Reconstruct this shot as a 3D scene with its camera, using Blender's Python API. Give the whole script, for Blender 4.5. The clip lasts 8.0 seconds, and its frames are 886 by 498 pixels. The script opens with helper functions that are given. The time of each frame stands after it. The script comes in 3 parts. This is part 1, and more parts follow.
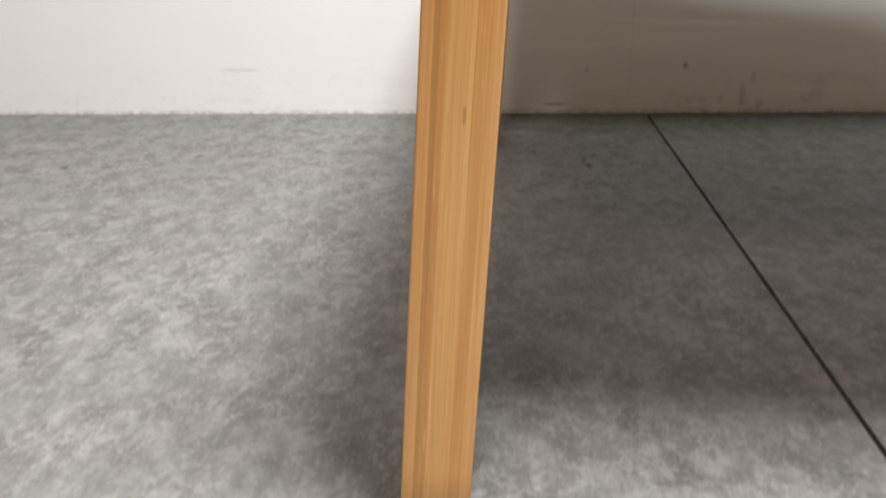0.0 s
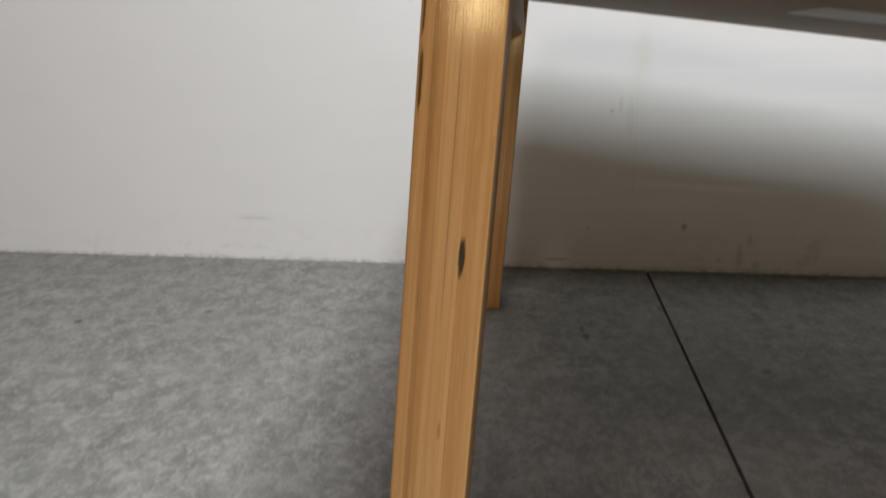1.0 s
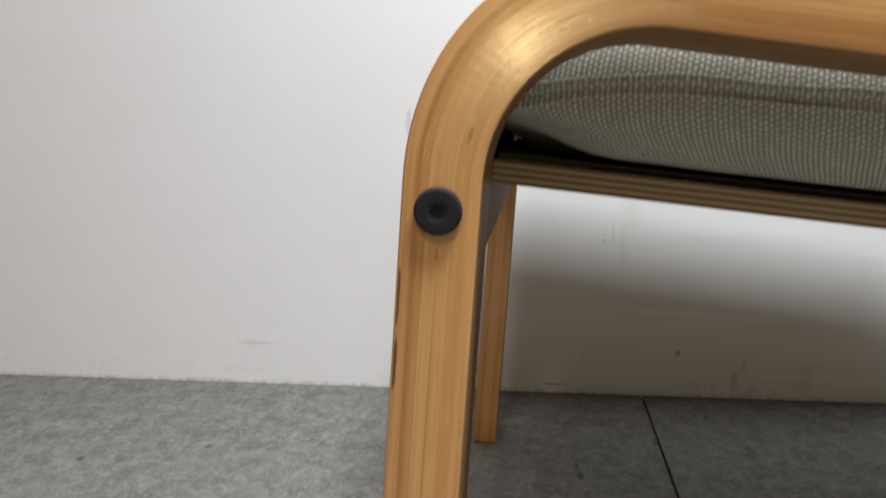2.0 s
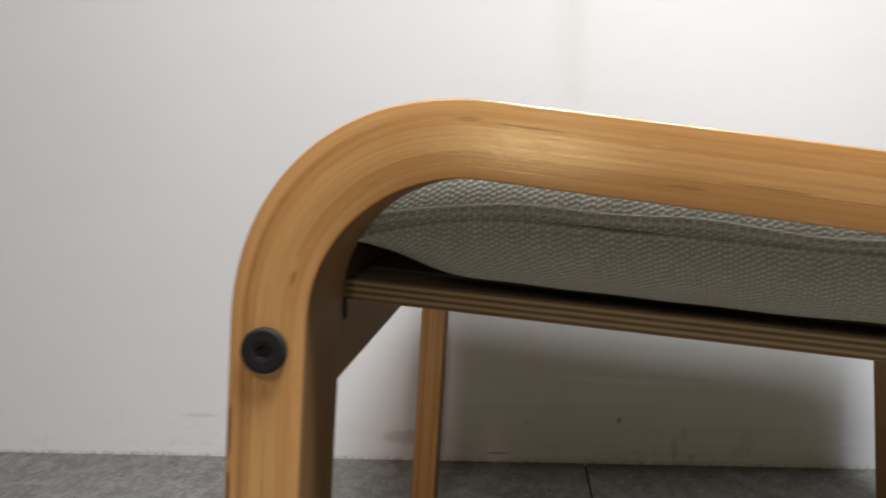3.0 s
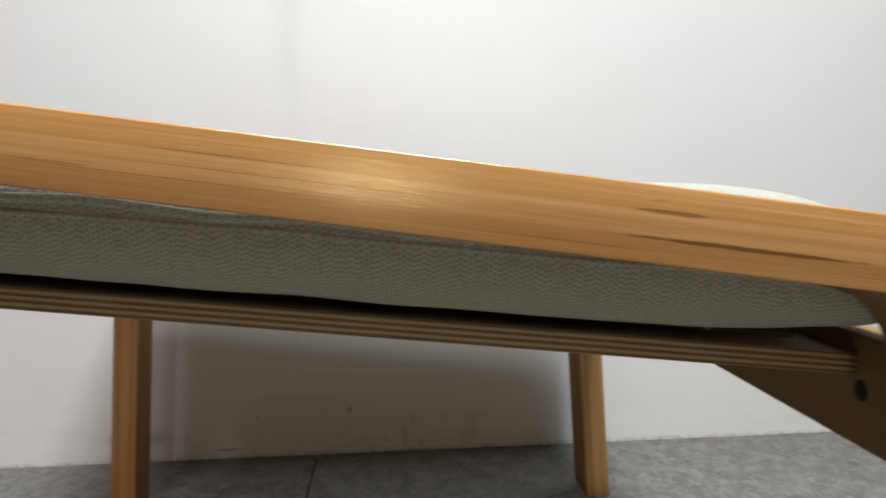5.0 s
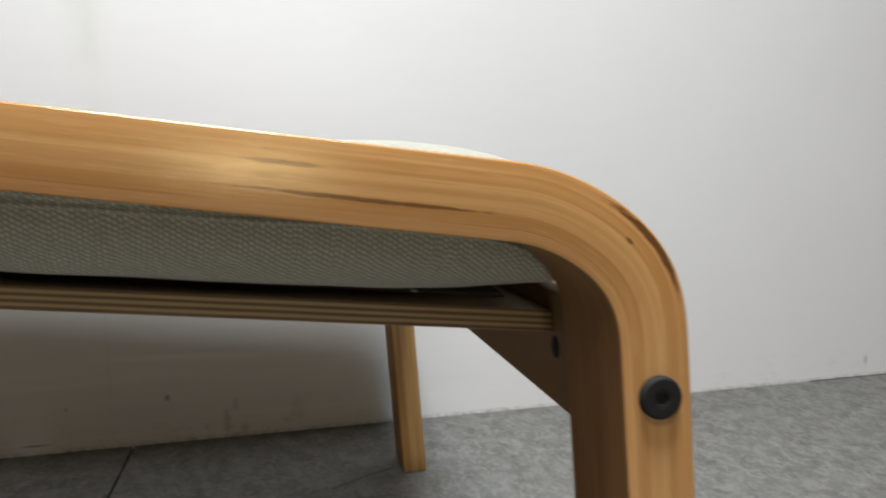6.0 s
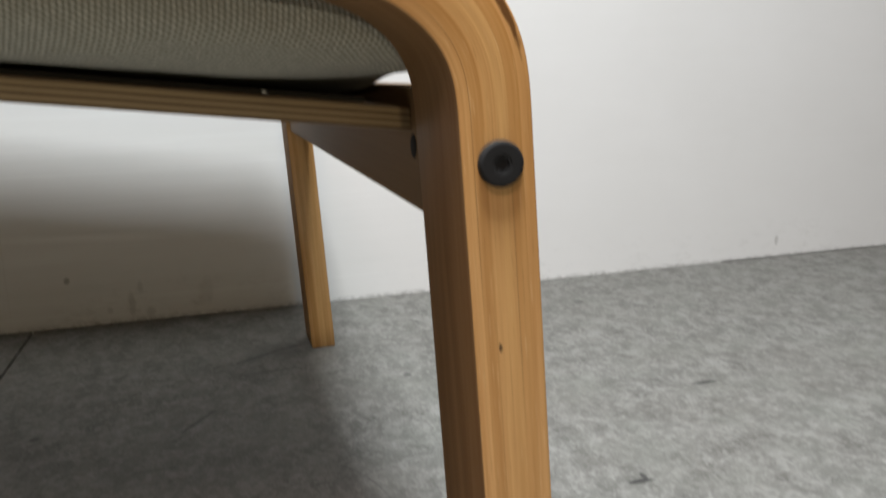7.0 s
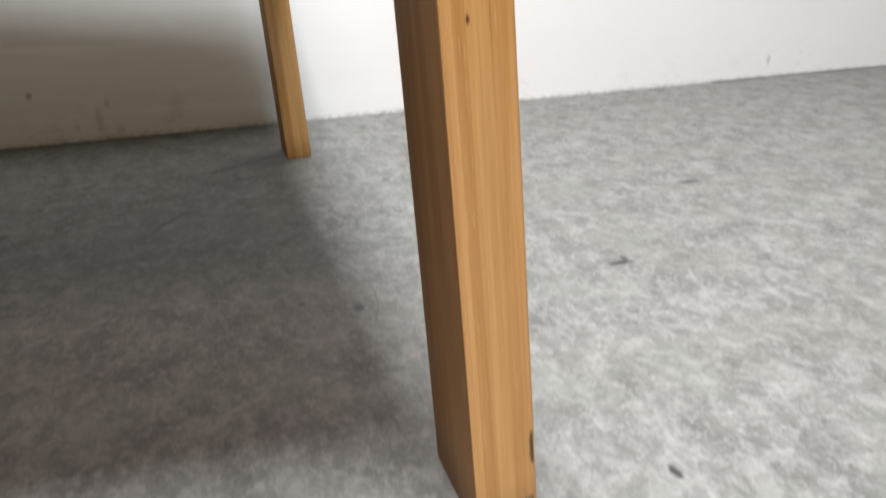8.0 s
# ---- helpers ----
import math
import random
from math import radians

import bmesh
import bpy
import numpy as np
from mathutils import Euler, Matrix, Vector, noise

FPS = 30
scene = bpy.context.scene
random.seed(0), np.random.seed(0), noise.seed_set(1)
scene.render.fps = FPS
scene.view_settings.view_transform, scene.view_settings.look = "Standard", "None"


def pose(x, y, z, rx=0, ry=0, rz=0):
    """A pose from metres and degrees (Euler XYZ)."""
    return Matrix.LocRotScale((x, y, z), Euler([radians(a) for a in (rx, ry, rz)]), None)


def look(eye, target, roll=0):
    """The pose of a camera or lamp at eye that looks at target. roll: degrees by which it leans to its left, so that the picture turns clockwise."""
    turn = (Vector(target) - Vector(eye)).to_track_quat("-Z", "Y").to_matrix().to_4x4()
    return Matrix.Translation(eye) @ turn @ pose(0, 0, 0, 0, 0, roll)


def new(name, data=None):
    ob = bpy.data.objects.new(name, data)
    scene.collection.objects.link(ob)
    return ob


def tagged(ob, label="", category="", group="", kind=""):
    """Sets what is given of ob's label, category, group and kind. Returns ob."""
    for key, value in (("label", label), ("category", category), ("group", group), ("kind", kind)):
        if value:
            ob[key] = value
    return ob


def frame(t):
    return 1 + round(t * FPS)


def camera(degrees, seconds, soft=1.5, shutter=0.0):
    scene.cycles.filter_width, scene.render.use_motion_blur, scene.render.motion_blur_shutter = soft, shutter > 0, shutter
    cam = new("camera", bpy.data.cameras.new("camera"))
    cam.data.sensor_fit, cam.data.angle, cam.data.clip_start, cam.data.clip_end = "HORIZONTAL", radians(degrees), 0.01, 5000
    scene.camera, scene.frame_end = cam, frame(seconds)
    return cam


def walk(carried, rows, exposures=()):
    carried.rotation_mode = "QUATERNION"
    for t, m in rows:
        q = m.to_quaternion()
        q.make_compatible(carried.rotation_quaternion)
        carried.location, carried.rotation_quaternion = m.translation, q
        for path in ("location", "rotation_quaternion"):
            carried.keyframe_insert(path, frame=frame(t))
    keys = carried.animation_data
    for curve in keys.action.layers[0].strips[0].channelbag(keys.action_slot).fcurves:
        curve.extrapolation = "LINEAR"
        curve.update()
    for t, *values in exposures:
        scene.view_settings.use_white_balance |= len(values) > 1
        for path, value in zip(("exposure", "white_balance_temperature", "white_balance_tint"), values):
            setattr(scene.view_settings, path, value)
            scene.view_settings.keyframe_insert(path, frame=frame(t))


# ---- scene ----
cam = camera(56.37, 8.0, soft=1.7, shutter=0.5)
# t, x, y, z, tilt, roll, yaw
PATH = [
    (0, 0.0392, -0.2409, 0.1996, 69.65, 1.07, 4.64),
    (0.5, 0.0447, -0.2438, 0.2350, 73.12, 0.34, 5.35),
    (1, 0.0512, -0.2410, 0.2707, 76.28, -0.16, 5.93),
    (1.5, 0.0577, -0.2470, 0.3077, 79.22, -0.09, 6.22),
    (2, 0.0631, -0.2511, 0.3357, 81.65, 0.10, 6.33),
    (2.2, 0.0677, -0.2497, 0.3467, 82.39, 0.15, 6.46),
    (3.3, 0.1377, -0.2584, 0.3658, 85.30, 0.75, 3.70),
    (3.5, 0.1534, -0.2588, 0.3647, 85.23, 0.77, 2.68),
    (4, 0.1909, -0.2603, 0.3634, 85.05, 1.11, 0.12),
    (4.2, 0.2084, -0.2621, 0.3607, 84.92, 1.16, -0.73),
    (5.3, 0.3207, -0.2555, 0.3522, 84.56, 1.28, -6.52),
    (5.5, 0.3390, -0.2552, 0.3500, 84.29, 1.47, -8.35),
    (6, 0.3790, -0.2540, 0.3409, 83.51, 1.73, -11.91),
    (6.5, 0.4028, -0.2525, 0.3187, 81.39, 1.54, -14.35),
    (7, 0.4166, -0.2478, 0.2863, 77.79, 1.58, -15.94),
    (7.5, 0.4223, -0.2443, 0.2534, 73.38, 1.61, -16.71),
    (8, 0.4240, -0.2432, 0.2222, 68.52, 1.80, -16.93),
]
walk(cam, [(t, pose(x, y, z, rx, ry, rz)) for t, x, y, z, rx, ry, rz in PATH], [(0, 0.93, 6650, 25), (0.5, 0.59, 6550, 23), (1.0, 0.27, 6500, 22), (1.5, 0.42, 6400, 20), (2.2, 0.39, 6450, 23), (3.3, 0.11, 6550, 23), (4.2, 0.17, 6550, 23), (6.0, 0.15, 6450, 21), (7.0, 0.41, 6500, 21), (7.5, 0.55, 6500, 22), (8.0, 0.93, 6500, 23)])

# ---- light: a closed room with unseen overhead lamps and an added far lamp behind the camera ----
world = bpy.data.worlds.new("world")
scene.world = world
world.use_nodes = True
world.node_tree.nodes["Background"].inputs[0].default_value = (0.9, 0.95, 1.0, 1)
world.node_tree.nodes["Background"].inputs[1].default_value = 0.05


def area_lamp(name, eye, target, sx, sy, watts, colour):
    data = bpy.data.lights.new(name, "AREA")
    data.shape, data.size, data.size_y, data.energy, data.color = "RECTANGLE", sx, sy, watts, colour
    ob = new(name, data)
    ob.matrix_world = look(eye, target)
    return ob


area_lamp("overhead_light", (0.43, -0.155, 1.54), (0.43, -0.155, 0), 0.40, 0.44, 34, (0.872, 1.0, 0.98))
area_lamp("ceiling_light_far", (-0.25, -1.9, 2.45), (0.3, 0, 0.4), 0.9, 0.4, 17, (1.0, 0.845, 0.76))
# added lamp, source unseen: gives the rail its highlight and lifts its front
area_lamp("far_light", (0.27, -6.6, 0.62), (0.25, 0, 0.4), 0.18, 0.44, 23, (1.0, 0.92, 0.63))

# ---- measures ----
WALL_Y = 0.7786
LEG_T, LEG_D = 0.0246, 0.0562      # lamination thickness, frame depth
BACK_Y = 0.600                     # front face of the far side frame
SLOPE = -0.1135                    # fall of the seat along x


def seat_z(x, z):
    return z + SLOPE * x


# ---- node helpers ----
class Nodes:
    def __init__(self, name):
        self.mat = bpy.data.materials.new(name)
        self.mat.use_nodes = True
        self.t = self.mat.node_tree
        self.bsdf = self.t.nodes["Principled BSDF"]

    def add(self, kind, **props):
        n = self.t.nodes.new(kind)
        for k, v in props.items():
            setattr(n, k, v)
        return n

    def link(self, a, b):
        self.t.links.new(a, b)

    def put(self, socket, v):
        if isinstance(v, bpy.types.NodeSocket):
            self.link(v, socket)
        elif v is not None:
            socket.default_value = v

    def math(self, op, a, b=None, c=None, clamp=False):
        n = self.add("ShaderNodeMath", operation=op, use_clamp=clamp)
        for i, v in enumerate((a, b, c)):
            if v is not None:
                self.put(n.inputs[i], v)
        return n.outputs[0]

    def vec(self, op, a, b):
        n = self.add("ShaderNodeVectorMath", operation=op)
        self.put(n.inputs[0], a)
        self.put(n.inputs[1], b)
        return n.outputs[0]

    def noise(self, co, scale, detail=3.0, rough=0.55, stretch=None, distort=0.0):
        n = self.add("ShaderNodeTexNoise")
        if stretch:
            co = self.vec("MULTIPLY", co, stretch)
        self.link(co, n.inputs["Vector"])
        n.inputs["Scale"].default_value, n.inputs["Detail"].default_value = scale, detail
        n.inputs["Roughness"].default_value, n.inputs["Distortion"].default_value = rough, distort
        return n.outputs["Fac"]

    def ramp(self, v, *stops):
        n = self.add("ShaderNodeValToRGB")
        e = n.color_ramp.elements
        while len(e) < len(stops):
            e.new(0.5)
        for el, (p, c) in zip(e, stops):
            el.position = p
            el.color = (c, c, c, 1) if isinstance(c, (int, float)) else (*c, 1)
        self.link(v, n.inputs[0])
        return n.outputs[0]

    def mix(self, f, a, b, blend="MIX"):
        n = self.add("ShaderNodeMix", data_type="RGBA", blend_type=blend)
        self.put(n.inputs[0], f)
        for i, v in ((6, a), (7, b)):
            self.put(n.inputs[i], (*v, 1) if isinstance(v, tuple) and len(v) == 3 else v)
        return n.outputs[2]

    def bump(self, h, strength, distance):
        n = self.add("ShaderNodeBump")
        self.link(h, n.inputs["Height"])
        n.inputs["Strength"].default_value, n.inputs["Distance"].default_value = strength, distance
        self.link(n.outputs[0], self.bsdf.inputs["Normal"])

    def sep(self, co):
        n = self.add("ShaderNodeSeparateXYZ")
        self.link(co, n.inputs[0])
        return n.outputs

    def blob(self, a, b, a0, b0, ra, rb, wobble=None):
        """1 inside an ellipse round (a0, b0), falling to 0 at its rim."""
        da = self.math("DIVIDE", self.math("SUBTRACT", a, a0), ra)
        db = self.math("DIVIDE", self.math("SUBTRACT", b, b0), rb)
        d = self.math("SQRT", self.math("ADD", self.math("MULTIPLY", da, da), self.math("MULTIPLY", db, db)))
        if wobble is not None:
            d = self.math("ADD", d, self.math("MULTIPLY", self.math("SUBTRACT", wobble, 0.5), 1.1))
        return self.math("SUBTRACT", 1.0, d, clamp=True)

    def rough(self, v):
        self.put(self.bsdf.inputs["Roughness"], v)

    def base(self, c):
        self.put(self.bsdf.inputs["Base Color"], (*c, 1) if isinstance(c, tuple) else c)


def wood(name, marks=()):
    """Laminated bentwood, lacquered: u runs along the frame, v across its layers."""
    n = Nodes(name)
    uv = n.add("ShaderNodeUVMap", uv_map="grain").outputs[0]
    u, v, _ = n.sep(uv)
    layer = n.math("FLOOR", n.math("DIVIDE", v, 0.0041))
    shift = n.add("ShaderNodeTexWhiteNoise", noise_dimensions="1D")
    n.link(layer, shift.inputs["W"])
    tone = shift.outputs["Value"]
    co = n.add("ShaderNodeCombineXYZ")
    n.link(n.math("ADD", u, n.math("MULTIPLY", tone, 7.0)), co.inputs[0])
    n.link(v, co.inputs[1])
    co = co.outputs[0]
    grain = n.noise(co, 1.0, 5, 0.65, (11, 900, 1))
    broad = n.noise(co, 1.0, 4, 0.55, (6, 260, 1), 0.5)
    fibre = n.noise(co, 1.0, 4, 0.6, (20, 2100, 1), 0.2)
    c = n.mix(n.ramp(broad, (0.3, 0.0), (0.72, 1.0)), (0.575, 0.277, 0.088), (0.735, 0.406, 0.156))
    # each lamination has a tone of its own
    c = n.mix(n.math("MULTIPLY", n.ramp(tone, (0.15, 1.0), (0.5, 0.0)), 0.34), c, (0.470, 0.215, 0.052))
    c = n.mix(n.math("MULTIPLY", n.ramp(tone, (0.6, 0.0), (0.95, 1.0)), 0.40), c, (0.750, 0.450, 0.170))
    c = n.mix(n.math("MULTIPLY", n.ramp(grain, (0.45, 0.0), (0.70, 1.0)), 0.34), c, (0.400, 0.170, 0.040))
    # faint growth rings drifting across the layers
    ring = n.noise(uv, 1.0, 3, 0.5, (3.0, 130, 1), 0.5)
    c = n.mix(n.math("MULTIPLY", n.ramp(ring, (0.54, 0.0), (0.66, 1.0)), 0.30), c, (0.390, 0.165, 0.042))
    # glue lines, broken along the length
    frac = n.math("FRACT", n.math("DIVIDE", v, 0.0041))
    edge = n.math("LESS_THAN", frac, 0.055)
    seen = n.ramp(n.noise(uv, 1.0, 2, 0.5, (6, 260, 1)), (0.55, 0.0), (0.64, 1.0))
    c = n.mix(n.math("MULTIPLY", n.math("MULTIPLY", edge, seen), 0.62), c, (0.15, 0.060, 0.018))
    fleck = n.noise(co, 1.0, 2, 0.5, (55, 1300, 1))
    c = n.mix(n.math("MULTIPLY", n.ramp(fleck, (0.62, 0.0), (0.74, 1.0)), 0.45), c, (0.78, 0.50, 0.235))
    pore = n.noise(co, 1.0, 3, 0.55, (48, 2000, 1))
    c = n.mix(n.math("MULTIPLY", n.ramp(pore, (0.62, 0.0), (0.74, 1.0)), 0.42), c, (0.22, 0.085, 0.022))
    wob = n.noise(uv, 1.0, 3, 0.6, (160, 900, 1))
    height = n.math("ADD", n.math("MULTIPLY", grain, 0.35), n.math("MULTIPLY", fibre, 0.8))
    for u0, v0, ru, rv, depth, col in marks:
        m = n.blob(u, v, u0, v0, ru, rv, wob)
        m = n.math("MULTIPLY", n.math("MULTIPLY", m, 3.0, clamp=True), depth)
        c = n.mix(m, c, col)
        height = n.math("SUBTRACT", height, n.math("MULTIPLY", m, 0.25))
    # broad faces: matt, with shade put into a darker brown than the edge
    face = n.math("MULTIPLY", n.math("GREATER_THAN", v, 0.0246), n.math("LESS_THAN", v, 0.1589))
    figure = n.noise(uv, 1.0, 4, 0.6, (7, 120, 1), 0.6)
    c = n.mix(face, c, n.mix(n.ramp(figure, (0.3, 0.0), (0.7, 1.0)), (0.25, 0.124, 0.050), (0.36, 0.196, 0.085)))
    n.base(c)
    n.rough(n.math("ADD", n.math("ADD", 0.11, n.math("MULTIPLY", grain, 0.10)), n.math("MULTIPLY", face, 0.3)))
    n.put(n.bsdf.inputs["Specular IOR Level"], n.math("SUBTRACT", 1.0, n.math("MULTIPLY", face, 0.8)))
    n.bsdf.inputs["Anisotropic"].default_value = 0.85
    n.bsdf.inputs["Anisotropic Rotation"].default_value = 0.25
    n.bsdf.inputs["Specular Tint"].default_value = (1.0, 0.90, 0.62, 1)
    tan = n.add("ShaderNodeTangent", direction_type="UV_MAP", uv_map="grain")
    n.link(tan.outputs[0], n.bsdf.inputs["Tangent"])
    n.bump(height, 0.13, 0.0006)
    return n.mat


def plywood(name):
    """Edge plies in stripes across v; faces are a plain veneer (v outside the edge)."""
    n = Nodes(name)
    uv = n.add("ShaderNodeUVMap", uv_map="grain").outputs[0]
    u, v, _ = n.sep(uv)
    ply = n.math("DIVIDE", v, 0.00135)
    odd = n.ramp(n.math("PINGPONG", n.math("ADD", ply, n.math("MULTIPLY", n.noise(uv, 1.0, 2, 0.5, (20, 300, 1)), 0.5)), 1.0), (0.35, 0.0), (0.65, 1.0))
    fine = n.noise(uv, 1.0, 4, 0.6, (25, 2600, 1))
    long = n.noise(uv, 1.0, 3, 0.6, (6, 500, 1))
    c = n.mix(odd, (0.50, 0.365, 0.185), (0.15, 0.090, 0.042))
    c = n.mix(n.ramp(fine, (0.45, 0.0), (0.75, 0.5)), c, (0.46, 0.30, 0.15))
    c = n.mix(n.math("MULTIPLY", long, 0.35), c, (0.24, 0.13, 0.055))
    face = n.math("GREATER_THAN", v, 0.02)
    c = n.mix(face, c, n.mix(long, (0.27, 0.195, 0.130), (0.37, 0.275, 0.185)))
    n.base(c)
    n.rough(0.6)
    n.bump(fine, 0.3, 0.0004)
    return n.mat


def rail_wood(name):
    n = Nodes(name)
    uv = n.add("ShaderNodeUVMap", uv_map="grain").outputs[0]
    g = n.noise(uv, 1.0, 5, 0.6, (8, 420, 1), 0.3)
    b = n.noise(uv, 1.0, 3, 0.5, (3, 60, 1))
    c = n.mix(g, (0.22, 0.124, 0.058), (0.33, 0.20, 0.10))
    c = n.mix(n.math("MULTIPLY", b, 0.5), c, (0.20, 0.115, 0.055))
    n.base(c)
    n.rough(0.6)
    n.bsdf.inputs["Specular IOR Level"].default_value = 0.2
    n.bump(g, 0.2, 0.0004)
    return n.mat


def fabric(name):
    """Coarse basket weave of greyish yarn; grain map in metres."""
    n = Nodes(name)
    uv = n.add("ShaderNodeUVMap", uv_map="grain").outputs[0]
    wav = n.noise(uv, 70.0, 3, 0.6)
    u, v, _ = n.sep(uv)
    pitch, beat = 0.00198, 0.0022
    uu = n.math("ADD", n.math("DIVIDE", u, pitch), n.math("MULTIPLY", wav, 0.9))
    column = n.math("FLOOR", uu)
    jitter = n.add("ShaderNodeTexWhiteNoise", noise_dimensions="1D")
    n.link(column, jitter.inputs["W"])
    vv = n.math("ADD", n.math("ADD", n.math("DIVIDE", v, beat), n.math("MULTIPLY", wav, 1.1)),
                n.math("ADD", n.math("MULTIPLY", column, 0.5), n.math("MULTIPLY", jitter.outputs["Value"], 0.35)))
    # ribs of thick yarn that rise and dive under the weft
    rib = n.math("ABSOLUTE", n.math("SINE", n.math("MULTIPLY", uu, math.pi)))
    knot = n.math("ADD", 0.5, n.math("MULTIPLY", n.math("COSINE", n.math("MULTIPLY", vv, 2 * math.pi)), 0.5))
    h = n.math("MULTIPLY", rib, n.math("ADD", 0.35, n.math("MULTIPLY", knot, 0.65)))
    yarn = n.noise(uv, 1000.0, 3, 0.6)
    soil = n.noise(uv, 18.0, 4, 0.6)
    slub = n.ramp(n.noise(uv, 1.0, 2, 0.5, (420, 160, 1)), (0.35, 0.55), (0.65, 1.0))
    patchy = n.math("MULTIPLY", slub, n.ramp(h, (0.22, 0.0), (0.85, 1.0)))
    c = n.mix(patchy, (0.225, 0.220, 0.166), (0.77, 0.75, 0.65))
    c = n.mix(n.math("MULTIPLY", yarn, 0.35), c, (0.52, 0.50, 0.415))
    c = n.mix(n.math("MULTIPLY", soil, 0.25), c, (0.36, 0.345, 0.275))
    n.base(c)
    n.rough(0.92)
    n.bsdf.inputs["Sheen Weight"].default_value = 0.15
    n.bump(n.math("ADD", h, n.math("MULTIPLY", yarn, 0.3)), 0.6, 0.0009)
    return n.mat


def plain(name, colour, rough, metal=0.0, bump=0.0, scale=400.0):
    n = Nodes(name)
    co = n.add("ShaderNodeTexCoord").outputs["Object"]
    t = n.noise(co, scale, 3, 0.6)
    n.base(n.mix(t, tuple(c * 0.75 for c in colour), tuple(min(1, c * 1.2) for c in colour)))
    n.rough(n.math("ADD", rough - 0.08, n.math("MULTIPLY", t, 0.16)))
    n.bsdf.inputs["Metallic"].default_value = metal
    if bump:
        n.bump(t, bump, 0.0004)
    return n.mat


def wall_paint():
    n = Nodes("white_wall_paint")
    co = n.add("ShaderNodeNewGeometry").outputs["Position"]
    x, y, z = n.sep(co)
    trowel = n.noise(co, 1.0, 4, 0.6, (9, 9, 36))
    fine = n.noise(co, 260.0, 3, 0.6)
    cloud = n.noise(co, 4.0, 4, 0.6)
    wob = n.noise(co, 90.0, 4, 0.7)
    c = n.mix(cloud, (0.685, 0.673, 0.652), (0.755, 0.745, 0.729))
    c = n.mix(n.math("MULTIPLY", n.ramp(trowel, (0.35, 1.0), (0.55, 0.0)), 0.03), c, (0.52, 0.515, 0.49))
    scratch = n.math("ADD", z, n.math("MULTIPLY", x, 0.05))
    m = n.math("MULTIPLY", n.blob(x, scratch, 0.27, 0.1195, 0.15, 0.007, trowel), 0.8)
    c = n.mix(m, c, (0.86, 0.855, 0.84))
    # broad horizontal strokes of the brush
    brush = n.noise(co, 1.0, 4, 0.65, (1.6, 1.6, 55), 0.3)
    worn = n.math("MULTIPLY", n.blob(x, z, 0.27, 0.10, 0.50, 0.22), 1.6, clamp=True)
    c = n.mix(n.math("MULTIPLY", n.math("MULTIPLY", n.ramp(brush, (0.34, 1.0), (0.50, 0.0)), worn), 0.12), c, (0.50, 0.505, 0.46))
    c = n.mix(n.math("MULTIPLY", n.math("MULTIPLY", n.ramp(brush, (0.56, 0.0), (0.70, 1.0)), worn), 0.5), c, (0.80, 0.80, 0.78))
    # greenish run of damp along the board joint
    run = n.noise(co, 1.0, 4, 0.7, (60, 60, 14))
    m = n.math("MULTIPLY", n.blob(x, z, 0.183, 0.56, 0.034, 0.28, run), 0.20)
    c = n.mix(m, c, (0.55, 0.56, 0.47))
    m = n.math("MULTIPLY", n.blob(x, z, 0.184, 0.64, 0.022, 0.22, run), 0.20)
    c = n.mix(m, c, (0.44, 0.45, 0.36))
    m = n.math("MULTIPLY", n.blob(x, z, 0.182, 0.255, 0.016, 0.060, run), 0.30)
    c = n.mix(m, c, (0.56, 0.57, 0.42))
    line = n.math("MULTIPLY", n.blob(x, z, 0.1795, 0.12, 0.0016, 0.16, run), 0.18)
    c = n.mix(line, c, (0.45, 0.44, 0.40))
    # scuffs low on the wall
    low = n.math("MULTIPLY", n.math("SUBTRACT", 1.0, n.math("DIVIDE", z, 0.07), clamp=True),
                 n.ramp(n.noise(co, 1.0, 5, 0.75, (38, 38, 75)), (0.53, 0.0), (0.72, 1.0)))
    c = n.mix(n.math("MULTIPLY", low, n.ramp(cloud, (0.42, 0.10), (0.62, 0.65))), c, (0.42, 0.40, 0.37))
    # a broken darker line along the lowest 6 mm
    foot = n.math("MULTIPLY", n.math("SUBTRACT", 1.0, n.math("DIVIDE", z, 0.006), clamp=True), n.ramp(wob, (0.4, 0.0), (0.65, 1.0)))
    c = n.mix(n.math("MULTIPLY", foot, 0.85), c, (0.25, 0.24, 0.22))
    for x0, z0, rx, rz, k in ((0.244, 0.0568, 0.0045, 0.005, 0.7), (0.0897, 0.0113, 0.02, 0.002, 0.7), (0.150, 0.197, 0.0025, 0.0025, 0.4),
                              (0.160, 0.205, 0.003, 0.012, 0.18), (-0.02, 0.03, 0.05, 0.012, 0.4), (-0.30, 0.055, 0.03, 0.003, 0.22),
                              (0.313, 0.022, 0.005, 0.018, 0.30), (0.324, 0.042, 0.004, 0.009, 0.25), (0.333, 0.010, 0.007, 0.008, 0.30), (0.288, 0.016, 0.004, 0.005, 0.25), (0.128, 0.052, 0.004, 0.004, 0.3), (0.172, 0.190, 0.006, 0.030, 0.10),
                              (0.40, 0.03, 0.01, 0.02, 0.15), (-0.094, 0.341, 0.005, 0.020, 0.3), (1.219, 0.025, 0.004, 0.010, 0.4)):
        m = n.math("MULTIPLY", n.math("MULTIPLY", n.blob(x, z, x0, z0, rx, rz, wob), 2.0, clamp=True), k)
        c = n.mix(m, c, (0.26, 0.25, 0.23))
    n.base(c)
    n.rough(0.55)
    n.bump(n.math("ADD", n.math("MULTIPLY", trowel, 1.0), n.math("MULTIPLY", fine, 0.10)), 0.12, 0.003)
    return n.mat


